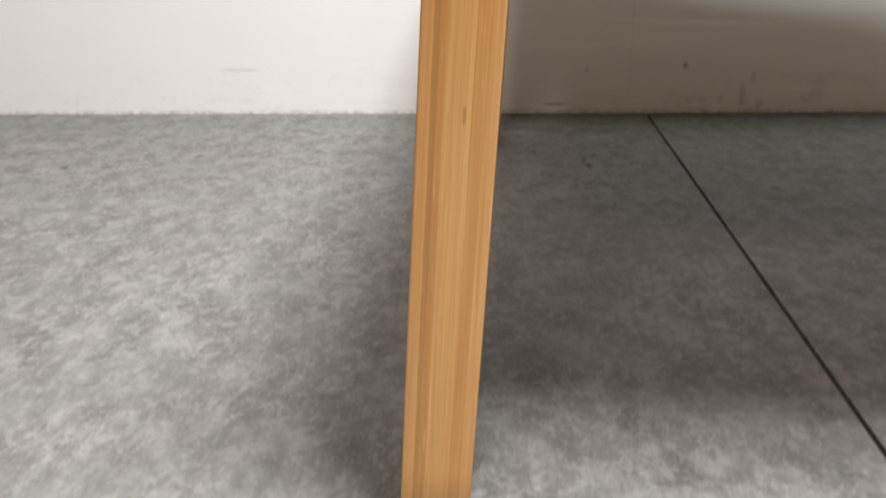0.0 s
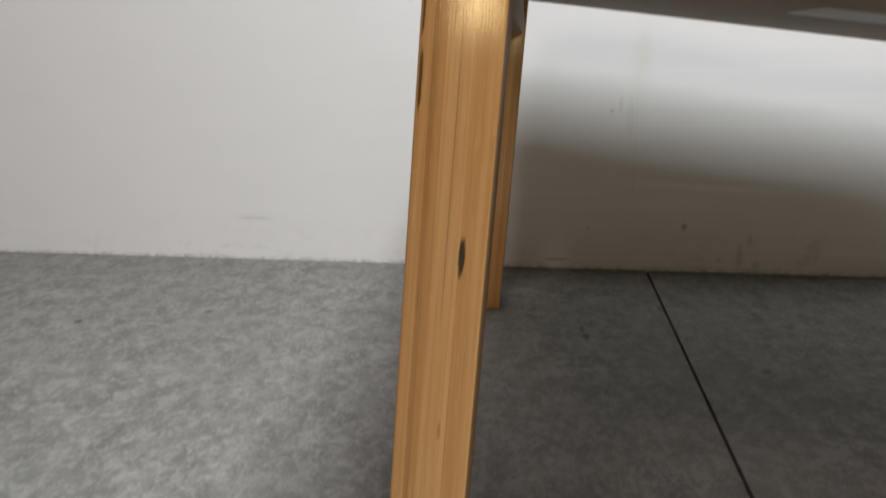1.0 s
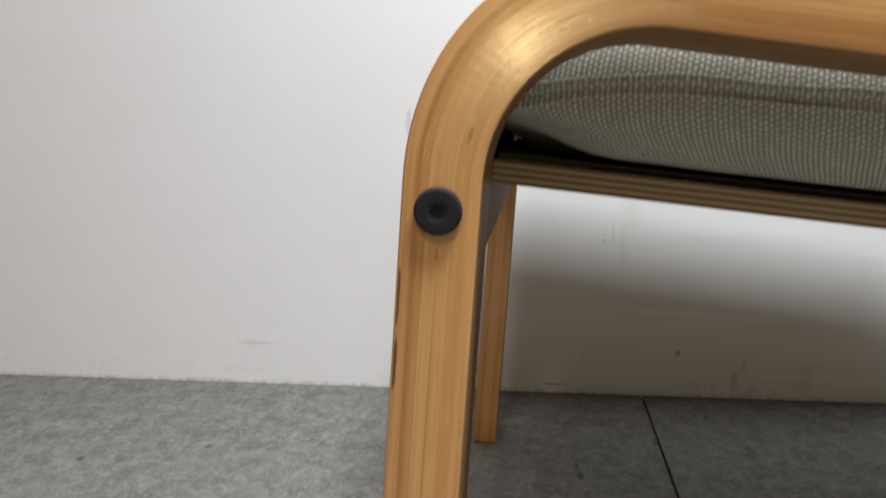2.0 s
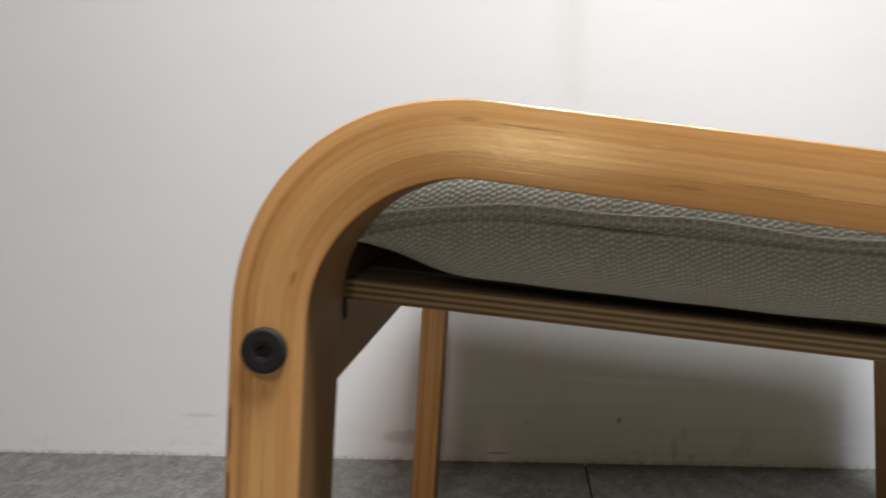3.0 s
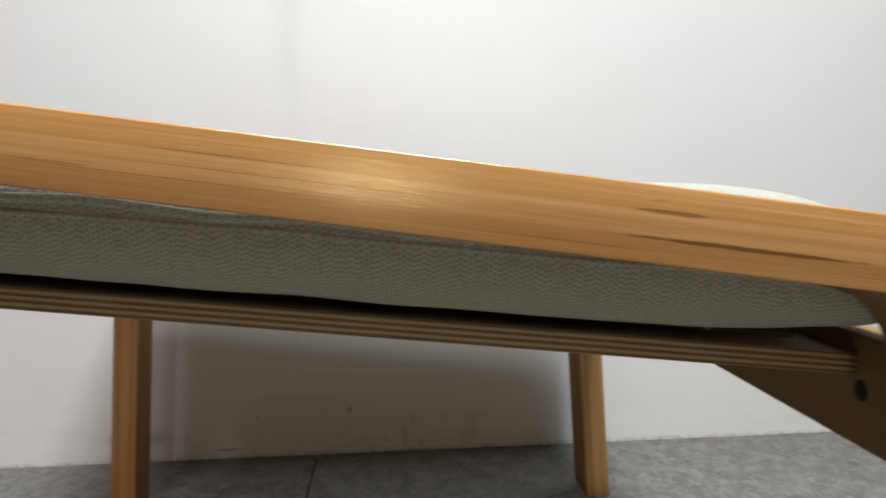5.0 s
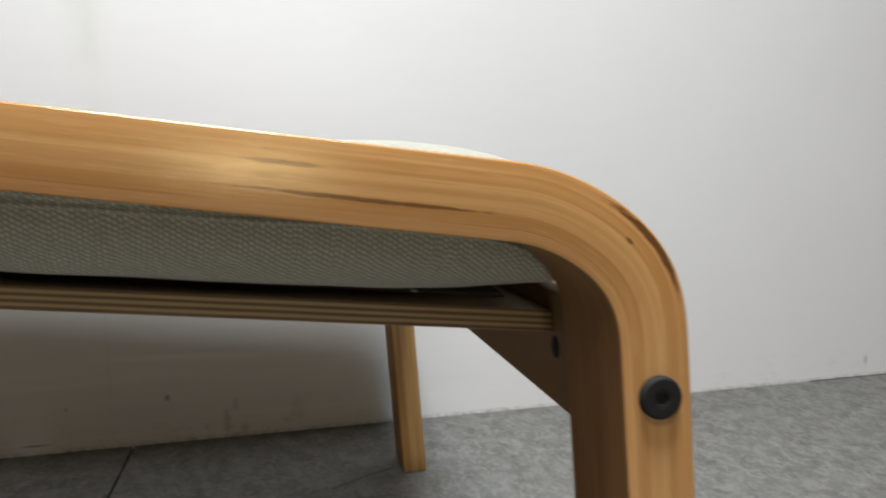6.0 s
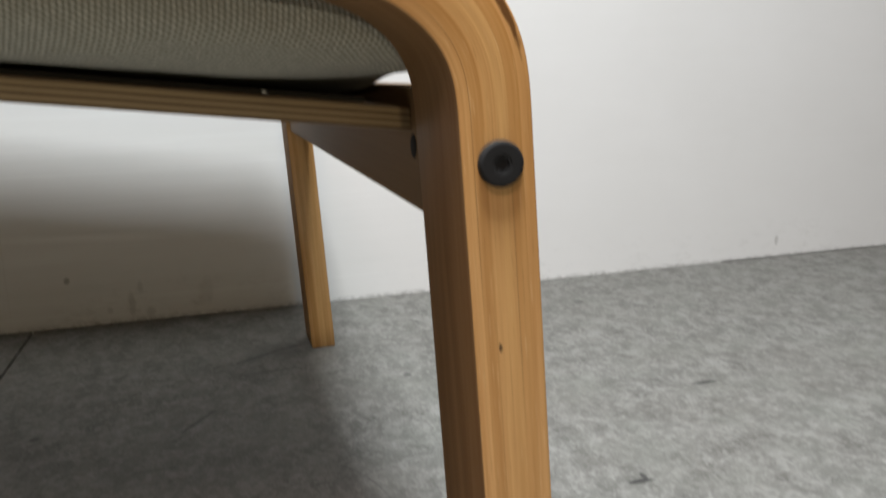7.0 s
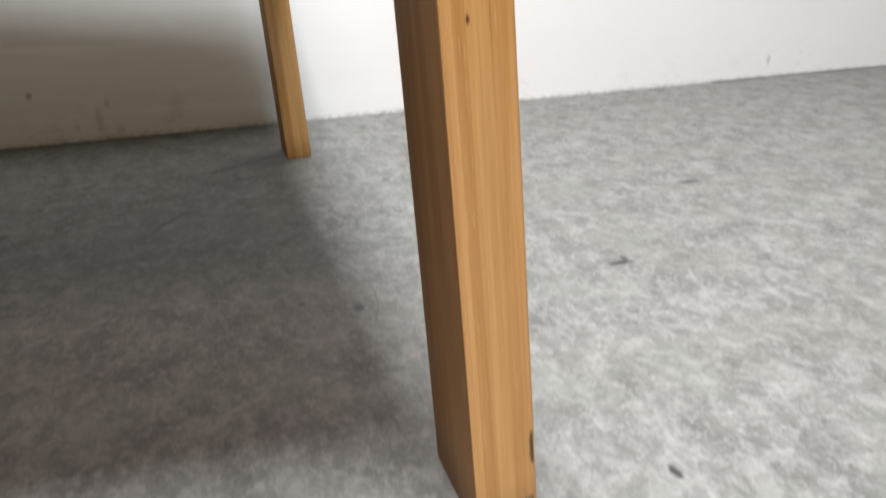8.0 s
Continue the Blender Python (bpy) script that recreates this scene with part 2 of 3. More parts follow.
def concrete():
    n = Nodes("grey_mottled_floor")
    co = n.add("ShaderNodeNewGeometry").outputs["Position"]
    x, y, z = n.sep(co)
    big = n.noise(co, 7.0, 4, 0.6)
    mid = n.noise(co, 1.0, 5, 0.62, (44, 29, 1), 0.2)
    fleck = n.noise(co, 1.0, 4, 0.65, (165, 102, 1), 0.15)
    grit = n.noise(co, 700.0, 3, 0.7)
    wob = n.noise(co, 160.0, 4, 0.7)
    grain = n.noise(co, 1.0, 4, 0.65, (420, 260, 1), 0.0)
    dots = n.noise(co, 1.0, 2, 0.5, (210, 120, 1))
    c = n.mix(n.ramp(mid, (0.36, 0.0), (0.63, 1.0)), (0.101, 0.096, 0.085), (0.207, 0.200, 0.182))
    c = n.mix(n.math("MULTIPLY", n.ramp(fleck, (0.50, 0.0), (0.68, 1.0)), 0.50), c, (0.315, 0.309, 0.283))
    c = n.mix(n.math("MULTIPLY", n.ramp(fleck, (0.30, 1.0), (0.45, 0.0)), 0.36), c, (0.085, 0.082, 0.077))
    worm = n.noise(co, 1.0, 3, 0.6, (95, 62, 1), 1.1)
    c = n.mix(n.math("MULTIPLY", n.ramp(worm, (0.535, 0.0), (0.575, 1.0)), 0.28), c, (0.320, 0.314, 0.290))
    c = n.mix(n.math("MULTIPLY", n.ramp(worm, (0.42, 1.0), (0.455, 0.0)), 0.30), c, (0.088, 0.084, 0.074))
    c = n.mix(n.math("MULTIPLY", n.ramp(grain, (0.52, 0.0), (0.68, 1.0)), 0.32), c, (0.34, 0.336, 0.322))
    c = n.mix(n.math("MULTIPLY", n.ramp(grain, (0.31, 1.0), (0.46, 0.0)), 0.36), c, (0.075, 0.073, 0.068))
    c = n.mix(n.math("MULTIPLY", n.ramp(dots, (0.22, 1.0), (0.32, 0.0)), 0.6), c, (0.055, 0.053, 0.049))
    c = n.mix(n.math("MULTIPLY", n.ramp(big, (0.4, 0.0), (0.7, 1.0)), 0.3), c, (0.148, 0.136, 0.118))
    c = n.mix(n.math("MULTIPLY", n.ramp(n.noise(co, 16.0, 4, 0.65), (0.45, 0.0), (0.68, 1.0)), 0.35), c, (0.170, 0.175, 0.150))
    speck = n.ramp(n.noise(co, 120.0, 2, 0.5), (0.76, 0.0), (0.80, 1.0))
    c = n.mix(n.math("MULTIPLY", speck, 0.6), c, (0.09, 0.085, 0.08))
    for x0, y0, rx, ry, k in ((-0.397, 0.512, 0.005, 0.006, 0.9), (-0.2795, 0.558, 0.004, 0.006, 0.7), (0.111, 0.523, 0.004, 0.012, 0.8),
                              (0.108, 0.545, 0.003, 0.010, 0.6), (0.689, 0.2295, 0.013, 0.0032, 1.0), (0.695, 0.235, 0.0025, 0.007, 0.9),
                              (0.8364, 0.376, 0.014, 0.004, 0.9), (0.583, 0.489, 0.005, 0.006, 0.7), (0.5034, 0.2226, 0.004, 0.008, 0.8),
                              (0.844, 0.662, 0.008, 0.010, 0.5), (0.599, 0.0126, 0.0025, 0.006, 1.0), (0.448, 0.545, 0.035, 0.005, 0.35),
                              (0.36, 0.36, 0.02, 0.004, 0.35), (0.47, 0.24, 0.003, 0.003, 0.8), (0.196, 0.62, 0.004, 0.012, 0.6),
                              (0.26, 0.45, 0.005, 0.005, 0.7), (0.47, 0.61, 0.05, 0.03, 0.18), (0.40, 0.57, 0.04, 0.02, 0.15)):
        m = n.math("MULTIPLY", n.math("MULTIPLY", n.blob(x, y, x0, y0, rx, ry, wob), 2.5, clamp=True), k)
        c = n.mix(m, c, (0.032, 0.030, 0.028))
    # a thin curved scratch
    dx, dy = n.math("SUBTRACT", x, 0.3916), n.math("SUBTRACT", y, 0.2467)
    ring = n.math("ABSOLUTE", n.math("SUBTRACT", n.math("SQRT", n.math("ADD", n.math("MULTIPLY", dx, dx), n.math("MULTIPLY", dy, dy))), 0.1263))
    ring = n.math("SUBTRACT", 1.0, n.math("DIVIDE", ring, 0.0010), clamp=True)
    ring = n.math("MULTIPLY", ring, n.math("MULTIPLY", n.math("GREATER_THAN", dx, 0.1024), n.math("GREATER_THAN", y, 0.199)))
    c = n.mix(n.math("MULTIPLY", ring, n.ramp(wob, (0.35, 0.15), (0.6, 0.8))), c, (0.05, 0.046, 0.042))
    # hairline cracks
    for xa, ya, xb, yb in ((0.4260, 0.5790, 0.4732, 0.6086), (0.4732, 0.6086, 0.4960, 0.6185), (0.3760, 0.4240, 0.4030, 0.4620)):
        ln = math.hypot(xb - xa, yb - ya)
        ux, uy = (xb - xa) / ln, (yb - ya) / ln
        px, py = n.math("SUBTRACT", x, xa), n.math("SUBTRACT", y, ya)
        s = n.math("ADD", n.math("MULTIPLY", px, ux), n.math("MULTIPLY", py, uy))
        d = n.math("SUBTRACT", n.math("MULTIPLY", px, uy), n.math("MULTIPLY", py, ux))
        d = n.math("ABSOLUTE", n.math("ADD", d, n.math("MULTIPLY", n.math("SUBTRACT", wob, 0.5), 0.004)))
        m = n.math("SUBTRACT", 1.0, n.math("DIVIDE", d, 0.0032), clamp=True)
        m = n.math("MULTIPLY", m, n.math("MULTIPLY", n.math("GREATER_THAN", s, 0.0), n.math("LESS_THAN", s, ln)))
        c = n.mix(n.math("MULTIPLY", m, 0.9), c, (0.045, 0.042, 0.043))
    n.base(c)
    n.rough(n.math("ADD", 0.50, n.math("MULTIPLY", fleck, 0.2)))
    n.bump(n.math("ADD", fleck, n.math("MULTIPLY", grit, 0.5)), 0.3, 0.0012)
    return n.mat


# ---- mesh helpers ----
def part(name, bm, material, parent=None, label="", smooth=True):
    me = bpy.data.meshes.new(name)
    bm.to_mesh(me)
    bm.free()
    me.materials.append(material)
    for p in me.polygons:
        p.use_smooth = smooth
    ob = new(name, me)
    if parent:
        ob.parent = parent
    if label:
        ob["label"] = label
    return ob


def box(x0, x1, y0, y1, z0, z1, bevel=0.0, shift=None, segments=2, along=None):
    """A box with rounded edges and a grain map: u along its longest side."""
    bm = bmesh.new()
    vs = [bm.verts.new((x, y, z)) for x in (x0, x1) for y in (y0, y1) for z in (z0, z1)]
    for f in ((0, 1, 3, 2), (4, 6, 7, 5), (0, 4, 5, 1), (2, 3, 7, 6), (0, 2, 6, 4), (1, 5, 7, 3)):
        bm.faces.new([vs[i] for i in f])
    if bevel:
        bmesh.ops.bevel(bm, geom=bm.edges[:], offset=bevel, segments=segments, affect="EDGES", profile=0.5)
    bmesh.ops.recalc_face_normals(bm, faces=bm.faces[:])
    uv = bm.loops.layers.uv.new("grain")
    size = (x1 - x0, y1 - y0, z1 - z0)
    order = sorted(range(3), key=lambda i: -size[i])
    if along is not None:
        order = [along] + [i for i in order if i != along]
    for f in bm.faces:
        k = max(range(3), key=lambda i: abs(f.normal[i]))
        a, b = [i for i in order if i != k]
        for l in f.loops:
            p = l.vert.co
            flat = 1.0 if k == 2 else 0.0
            l[uv].uv = (p[a], p[b] - (x0, y0, z0)[b] + flat)
    if shift:
        for v in bm.verts:
            v.co = shift(v.co)
    return bm


# ---- materials ----
DARK = (0.035, 0.018, 0.008)
BROWN = (0.14, 0.06, 0.02)
# u along the frame from its first foot, v across from its outer edge
MARKS = [
    (0.2105, 0.0172, 0.0075, 0.0011, 1.0, DARK),
    (0.284, 0.0009, 0.010, 0.0008, 0.8, DARK),
    (0.262, 0.0011, 0.012, 0.0007, 0.8, DARK),
    (0.1524, 0.0143, 0.0035, 0.0006, 0.4, BROWN),
    (0.200, 0.0050, 0.240, 0.0012, 0.22, BROWN),
    (0.341, 0.0182, 0.0040, 0.0007, 0.5, BROWN),
    (0.347, 0.0172, 0.0045, 0.0012, 0.22, (0.80, 0.56, 0.26)),
    (0.456, 0.0068, 0.013, 0.0004, 0.5, BROWN),
    (0.529, 0.0158, 0.014, 0.0005, 0.4, BROWN),
    (0.586, 0.0078, 0.034, 0.00022, 0.6, BROWN),
    (0.2985, 0.0122, 0.0028, 0.0005, 0.4, BROWN),
    (0.505, 0.0185, 0.007, 0.0006, 0.35, BROWN),
    (0.436, 0.0062, 0.005, 0.0009, 0.35, BROWN),
    (0.7487, 0.0165, 0.046, 0.0008, 0.85, (0.17, 0.065, 0.02)),
    (0.724, 0.0082, 0.016, 0.0008, 0.6, BROWN),
    (0.852, 0.0018, 0.024, 0.0014, 0.95, BROWN),
    (0.846, 0.0075, 0.002, 0.0009, 0.8, BROWN),
    (0.969, 0.0155, 0.0018, 0.0007, 0.9, (0.07, 0.03, 0.012)),
    (1.128, 0.0010, 0.009, 0.0015, 0.9, DARK),
    (1.157, 0.0030, 0.008, 0.0030, 0.7, DARK),
]
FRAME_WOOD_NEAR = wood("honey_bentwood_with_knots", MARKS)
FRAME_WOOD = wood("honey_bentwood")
PLY = plywood("birch_plywood")
RAIL = rail_wood("brown_rail_wood")
FABRIC = fabric("grey_green_weave")
BLACK = plain("black_bolt_plastic", (0.0055, 0.0048, 0.0046), 0.78, 0.0, 0.15, 300)
HOLE = plain("dark_nut_hole", (0.014, 0.011, 0.008), 0.9, 0.0)
STEEL = plain("screw_steel", (0.35, 0.35, 0.34), 0.4, 1.0)
PAPER = plain("white_paper", (0.74, 0.74, 0.72), 0.7, 0.0, 0.1, 900)
LINING = plain("black_lining_cloth", (0.075, 0.066, 0.052), 0.9, 0.0, 0.3, 900)
WALL = wall_paint()
FLOOR = concrete()
JOINT = plain("dark_joint", (0.035, 0.030, 0.026), 0.9, 0.0, 0.5, 200)
CEILING = plain("grey_ceiling", (0.10, 0.097, 0.075), 0.8, 0.0, 0.2, 60)
SIDE = plain("grey_wall_paint", (0.10, 0.097, 0.075), 0.7, 0.0, 0.2, 40)

# ---- the room ----
X0, X1, Y0, TOP = -5.0, 5.5, -7.0, 3.2
JX0, JX1 = 0.2014, 0.1073          # the floor joint at the wall and at the other end of the room


def structure(name, bm, material, label):
    return tagged(part(name, bm, material, smooth=False), label, name.split("_")[0], kind="structure")


def slab(corners, z0, z1):
    bm = bmesh.new()
    lo = [bm.verts.new((x, y, z0)) for x, y in corners]
    hi = [bm.verts.new((x, y, z1)) for x, y in corners]
    n = len(corners)
    bm.faces.new(hi)
    bm.faces.new(lo[::-1])
    for i in range(n):
        j = (i + 1) % n
        bm.faces.new((lo[i], lo[j], hi[j], hi[i]))
    bmesh.ops.recalc_face_normals(bm, faces=bm.faces[:])
    return bm


def joint_x(y):
    return JX0 + (JX1 - JX0) * (WALL_Y - y) / (WALL_Y - Y0)


half = 0.0014

for side, x_far in ((-1, X0), (1, X1)):
    corners = [(joint_x(WALL_Y) + side * half, WALL_Y), (joint_x(Y0) + side * half, Y0), (x_far, Y0), (x_far, WALL_Y)]
    structure("floor_slab_%d" % (1 if side < 0 else 2), slab(corners, -0.05, 0.0), FLOOR, "grey mottled concrete floor with pale flecks and scratches")
structure("floor_joint", slab([(joint_x(WALL_Y) - half, WALL_Y), (joint_x(Y0) - half, Y0), (joint_x(Y0) + half, Y0), (joint_x(WALL_Y) + half, WALL_Y)],
                              -0.05, -0.0035), JOINT, "dark narrow joint between two floor slabs")
STEP_X = 1.127
wall = slab([(X0, WALL_Y), (STEP_X, WALL_Y), (STEP_X, WALL_Y + 0.12), (X0, WALL_Y + 0.12)], -0.05, TOP)
more = slab([(STEP_X, WALL_Y), (X1, WALL_Y), (X1, WALL_Y + 0.12), (STEP_X, WALL_Y + 0.12)], 0.0011, TOP)
spare = bpy.data.meshes.new("spare")
more.to_mesh(spare)
more.free()
wall.from_mesh(spare)
bpy.data.meshes.remove(spare)
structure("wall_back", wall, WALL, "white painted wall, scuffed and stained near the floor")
structure("floor_gap", slab([(STEP_X, WALL_Y), (X1, WALL_Y), (X1, WALL_Y + 0.11), (STEP_X, WALL_Y + 0.11)], -0.05, -0.0008), FLOOR,
          "dark open gap under the wall board")
structure("wall_left", slab([(X0 - 0.12, Y0), (X0, Y0), (X0, WALL_Y), (X0 - 0.12, WALL_Y)], -0.05, TOP), SIDE, "plain grey painted side wall")
structure("wall_right", slab([(X1, Y0), (X1 + 0.12, Y0), (X1 + 0.12, WALL_Y), (X1, WALL_Y)], -0.05, TOP), SIDE, "plain grey painted side wall")
structure("wall_front", slab([(X0, Y0 - 0.12), (X1, Y0 - 0.12), (X1, Y0), (X0, Y0)], -0.05, TOP), SIDE, "plain grey painted wall facing the footstool")
structure("ceiling", slab([(X0, Y0), (X1, Y0), (X1, WALL_Y), (X0, WALL_Y)], TOP, TOP + 0.1), CEILING, "plain grey ceiling")

# ---- the footstool ----
L_K, R_X, R_K = 0.0705, 0.5301, -0.0498       # outer edges of the legs: x = L_K z, x = R_X + R_K z
B_Z, B_K = 0.4037, -0.1435                    # outer edge of the top rail: z = B_Z + B_K x
BEND, BEND_R = 0.074, 0.070                   # outer radius of the two bends


def frame_stations():
    """Along the outer edge: (length, point, inward direction) in the xz plane, the feet cut level."""
    def unit(v):
        return v / np.hypot(*v)
    cl = np.array((L_K * B_Z / (1 - L_K * B_K), 0.0))
    cl[1] = cl[0] / L_K
    zr = (B_Z + B_K * R_X) / (1 - B_K * R_K)
    cr = np.array((R_X + R_K * zr, zr))
    up, along, down = unit(cl - np.array((0.0, 0.0))), unit(cr - cl), unit(np.array((R_X, 0.0)) - cr)
    out, length = [], 0.0
    inward = lambda d: np.array((d[1], -d[0]))
    turn = lambda a, b: math.acos(float(np.clip(a @ b, -1, 1)))
    t1, t2 = BEND * math.tan(turn(up, along) / 2), BEND_R * math.tan(turn(along, down) / 2)
    s1, e1 = cl - up * t1, cl + along * t1
    s2, e2 = cr - along * t2, cr + down * t2
    foot = np.array((0.0, 0.0))
    level = lambda d: np.array((math.copysign(1 / abs(d[1]), inward(d)[0]), 0.0))
    legs = np.hypot(*(s1 - foot))
    for k in range(13):
        f = k / 12
        d = level(up) * (1 - f) + inward(up) * f
        out.append((legs * f, foot + (s1 - foot) * f, d))
    length = legs
    c1 = s1 + inward(up) * BEND
    a = turn(up, along)
    for k in range(1, 29):
        th = a * k / 28
        n0 = -inward(up)
        n1 = np.array((n0[0] * math.cos(-th) - n0[1] * math.sin(-th), n0[0] * math.sin(-th) + n0[1] * math.cos(-th)))
        out.append((length + BEND * th, c1 + n1 * (BEND + 0.0017 * math.sin(math.pi * k / 28) ** 2), -n1 * (1 + 0.07 * math.sin(math.pi * k / 28) ** 2)))
    length += BEND * a
    span = np.hypot(*(s2 - e1))
    for k in range(1, 25):
        out.append((length + span * k / 24, e1 + (s2 - e1) * k / 24, inward(along) * (1 + 0.05 * max(0, k / 24 - 0.4) / 0.6)))
    length += span
    c2 = s2 + inward(along) * BEND_R
    b = turn(along, down)
    for k in range(1, 29):
        th = b * k / 28
        n0 = -inward(along)
        n1 = np.array((n0[0] * math.cos(-th) - n0[1] * math.sin(-th), n0[0] * math.sin(-th) + n0[1] * math.cos(-th)))
        out.append((length + BEND_R * th, c2 + n1 * (BEND_R + 0.0022 * math.sin(math.pi * (k / 28) ** 1.6) ** 2), -n1 * (1 + 0.05 * (1 - k / 28) + 0.03 * math.sin(math.pi * (k / 28) ** 1.6) ** 2)))
    length += BEND_R * b
    foot2 = np.array((R_X, 0.0))
    legs = np.hypot(*(foot2 - e2))
    for k in range(1, 13):
        f = k / 12
        d = inward(down) * (1 - f) + level(down) * f
        out.append((length + legs * f, e2 + (foot2 - e2) * f, d))
    return out


def section(w, depth, r, inset=0.0):
    """Rounded rectangle: (across, depth, length round the edge)."""
    pts = []
    for cx, cy, a0 in ((w - r, r, -90), (w - r, depth - r, 0), (r, depth - r, 90), (r, r, 180)):
        for k in range(4):
            a = radians(a0 + 30 * k)
            pts.append((cx + r * math.cos(a), cy + r * math.sin(a)))
    pts = pts[-1:] + pts[:-1]
    m = inset
    pts = [(min(max(a, m), w - m), min(max(y, m), depth - m)) for a, y in pts]
    out, s = [], pts[0][0]
    for i, p in enumerate(pts):
        if i:
            s += math.dist(pts[i - 1], p)
        out.append((p[0], p[1], s))
    return out, s + math.dist(pts[-1], pts[0])


def side_frame():
    bm = bmesh.new()
    uv = bm.loops.layers.uv.new("grain")
    stations = frame_stations()
    sec, total = section(LEG_T, LEG_D, 0.0007)
    tip, _ = section(LEG_T, LEG_D, 0.0007, 0.0010)
    # a small chamfer at each foot
    rows = []
    for k, (u, p, d) in enumerate(stations):
        end = k in (0, len(stations) - 1)
        if end:
            q = np.array((p[0], p[1]))
            near = stations[1] if k == 0 else stations[-2]
            q2 = q + (near[1] - q) * (0.0015 / np.hypot(*(near[1] - q)))
            pair = [(u, q, d, tip), (u, q2, d, sec)]
            rows += pair if k == 0 else pair[::-1]
        else:
            rows.append((u, p, d, sec))
    rings = [[bm.verts.new((p[0] + d[0] * a, y, p[1] + d[1] * a)) for a, y, _ in s] for u, p, d, s in rows]
    n = len(sec)
    for k in range(len(rings) - 1):
        for i in range(n):
            j = (i + 1) % n
            f = bm.faces.new((rings[k][i], rings[k][j], rings[k + 1][j], rings[k + 1][i]))
            si, sj = sec[i][2], sec[j][2] if j else total + sec[0][2]
            for l, val in zip(f.loops, ((rows[k][0], si), (rows[k][0], sj), (rows[k + 1][0], sj), (rows[k + 1][0], si))):
                l[uv].uv = val
    for ring in (rings[0], rings[-1]):
        f = bm.faces.new(ring)
        for l in f.loops:
            l[uv].uv = (l.vert.co.x, l.vert.co.y)
    bmesh.ops.recalc_face_normals(bm, faces=bm.faces[:])
    return bm


stool = tagged(new("footstool"), "honey-coloured bentwood footstool standing on the concrete floor by the wall", "footstool")
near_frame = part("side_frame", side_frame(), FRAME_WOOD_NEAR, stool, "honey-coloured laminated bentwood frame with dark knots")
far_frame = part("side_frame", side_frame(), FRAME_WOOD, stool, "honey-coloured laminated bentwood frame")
far_frame.location.y = BACK_Y

for x0, x1, z0, z1 in ((0.0245, 0.0426, 0.2838, 0.3360), (0.4976, 0.5155, 0.2302, 0.2805)):
    part("cross_rail", box(x0, x1, LEG_D + 0.0002, BACK_Y - 0.0002, z0, z1, 0.0015), RAIL, stool, "brown wooden cross rail")

panel = part("seat_panel", box(0.0428, 0.4974, 0.085, 0.571, 0.3188, 0.3284, 0.0006,
                               lambda p: Vector((p.x, p.y, seat_z(p.x, p.z))), along=0), PLY, stool, "thin plywood seat panel with striped edge")
part("sticker", box(0.220, 0.345, 0.278, 0.352, 0.3182, 0.3187, 0.0,
                    lambda p: Vector((p.x, p.y, seat_z(p.x, p.z)))), PAPER, panel, "white paper sticker")


def lathe(profile, steps=40):
    """Turned about the y axis; profile of (radius, y)."""
    bm = bmesh.new()
    rings = []
    for r, y in profile:
        if r < 1e-6:
            rings.append([bm.verts.new((0, y, 0))])
        else:
            rings.append([bm.verts.new((r * math.cos(2 * math.pi * k / steps), y, r * math.sin(2 * math.pi * k / steps))) for k in range(steps)])
    for a, b in zip(rings, rings[1:]):
        for k in range(steps):
            j = (k + 1) % steps
            if len(b) == 1:
                bm.faces.new((a[k], a[j], b[0]))
            elif len(a) == 1:
                bm.faces.new((a[0], b[j], b[k]))
            else:
                bm.faces.new((a[k], a[j], b[j], b[k]))
    bmesh.ops.recalc_face_normals(bm, faces=bm.faces[:])
    return bm


HEAD = [(0.0, 0.001), (0.0074, 0.001), (0.0075, -0.0016), (0.0075, -0.0020), (0.0073, -0.0027), (0.0069, -0.0030), (0.0066, -0.0031),
        (0.0062, -0.0031), (0.0036, -0.0031), (0.0031, -0.0031), (0.0030, -0.0029), (0.0028, -0.0013), (0.0, -0.0013)]
SOCKET = [(0.0033, -0.00305), (0.0026, -0.00305), (0.0023, -0.0019), (0.0, -0.0018)]
for x, z in ((0.0338, 0.3104), (0.5052, 0.2568)):
    bolt = part("bolt_head", lathe(HEAD), BLACK, stool, "black round bolt head")
    bolt.location = (x, 0, z)
    socket = part("hex_socket", lathe(SOCKET, 6), BLACK, bolt, "shallow hexagonal key socket", smooth=False)
    socket.rotation_euler = (0, radians(12), 0)
# flat discs; the darkness of the nut holes is put into their colour
CUP = [(0.0, -0.0003), (0.0046, -0.0003), (0.0050, -0.0001), (0.0051, 0.0004)]
for x, z, turn in ((0.0426, 0.3107, 90), (0.4976, 0.2562, -90)):
    nut = part("nut_hole", lathe(CUP, 28), HOLE, stool, "dark disc for the shaded hole of a barrel nut")
    nut.matrix_basis = pose(x, 0.0825, z, 0, 0, turn)


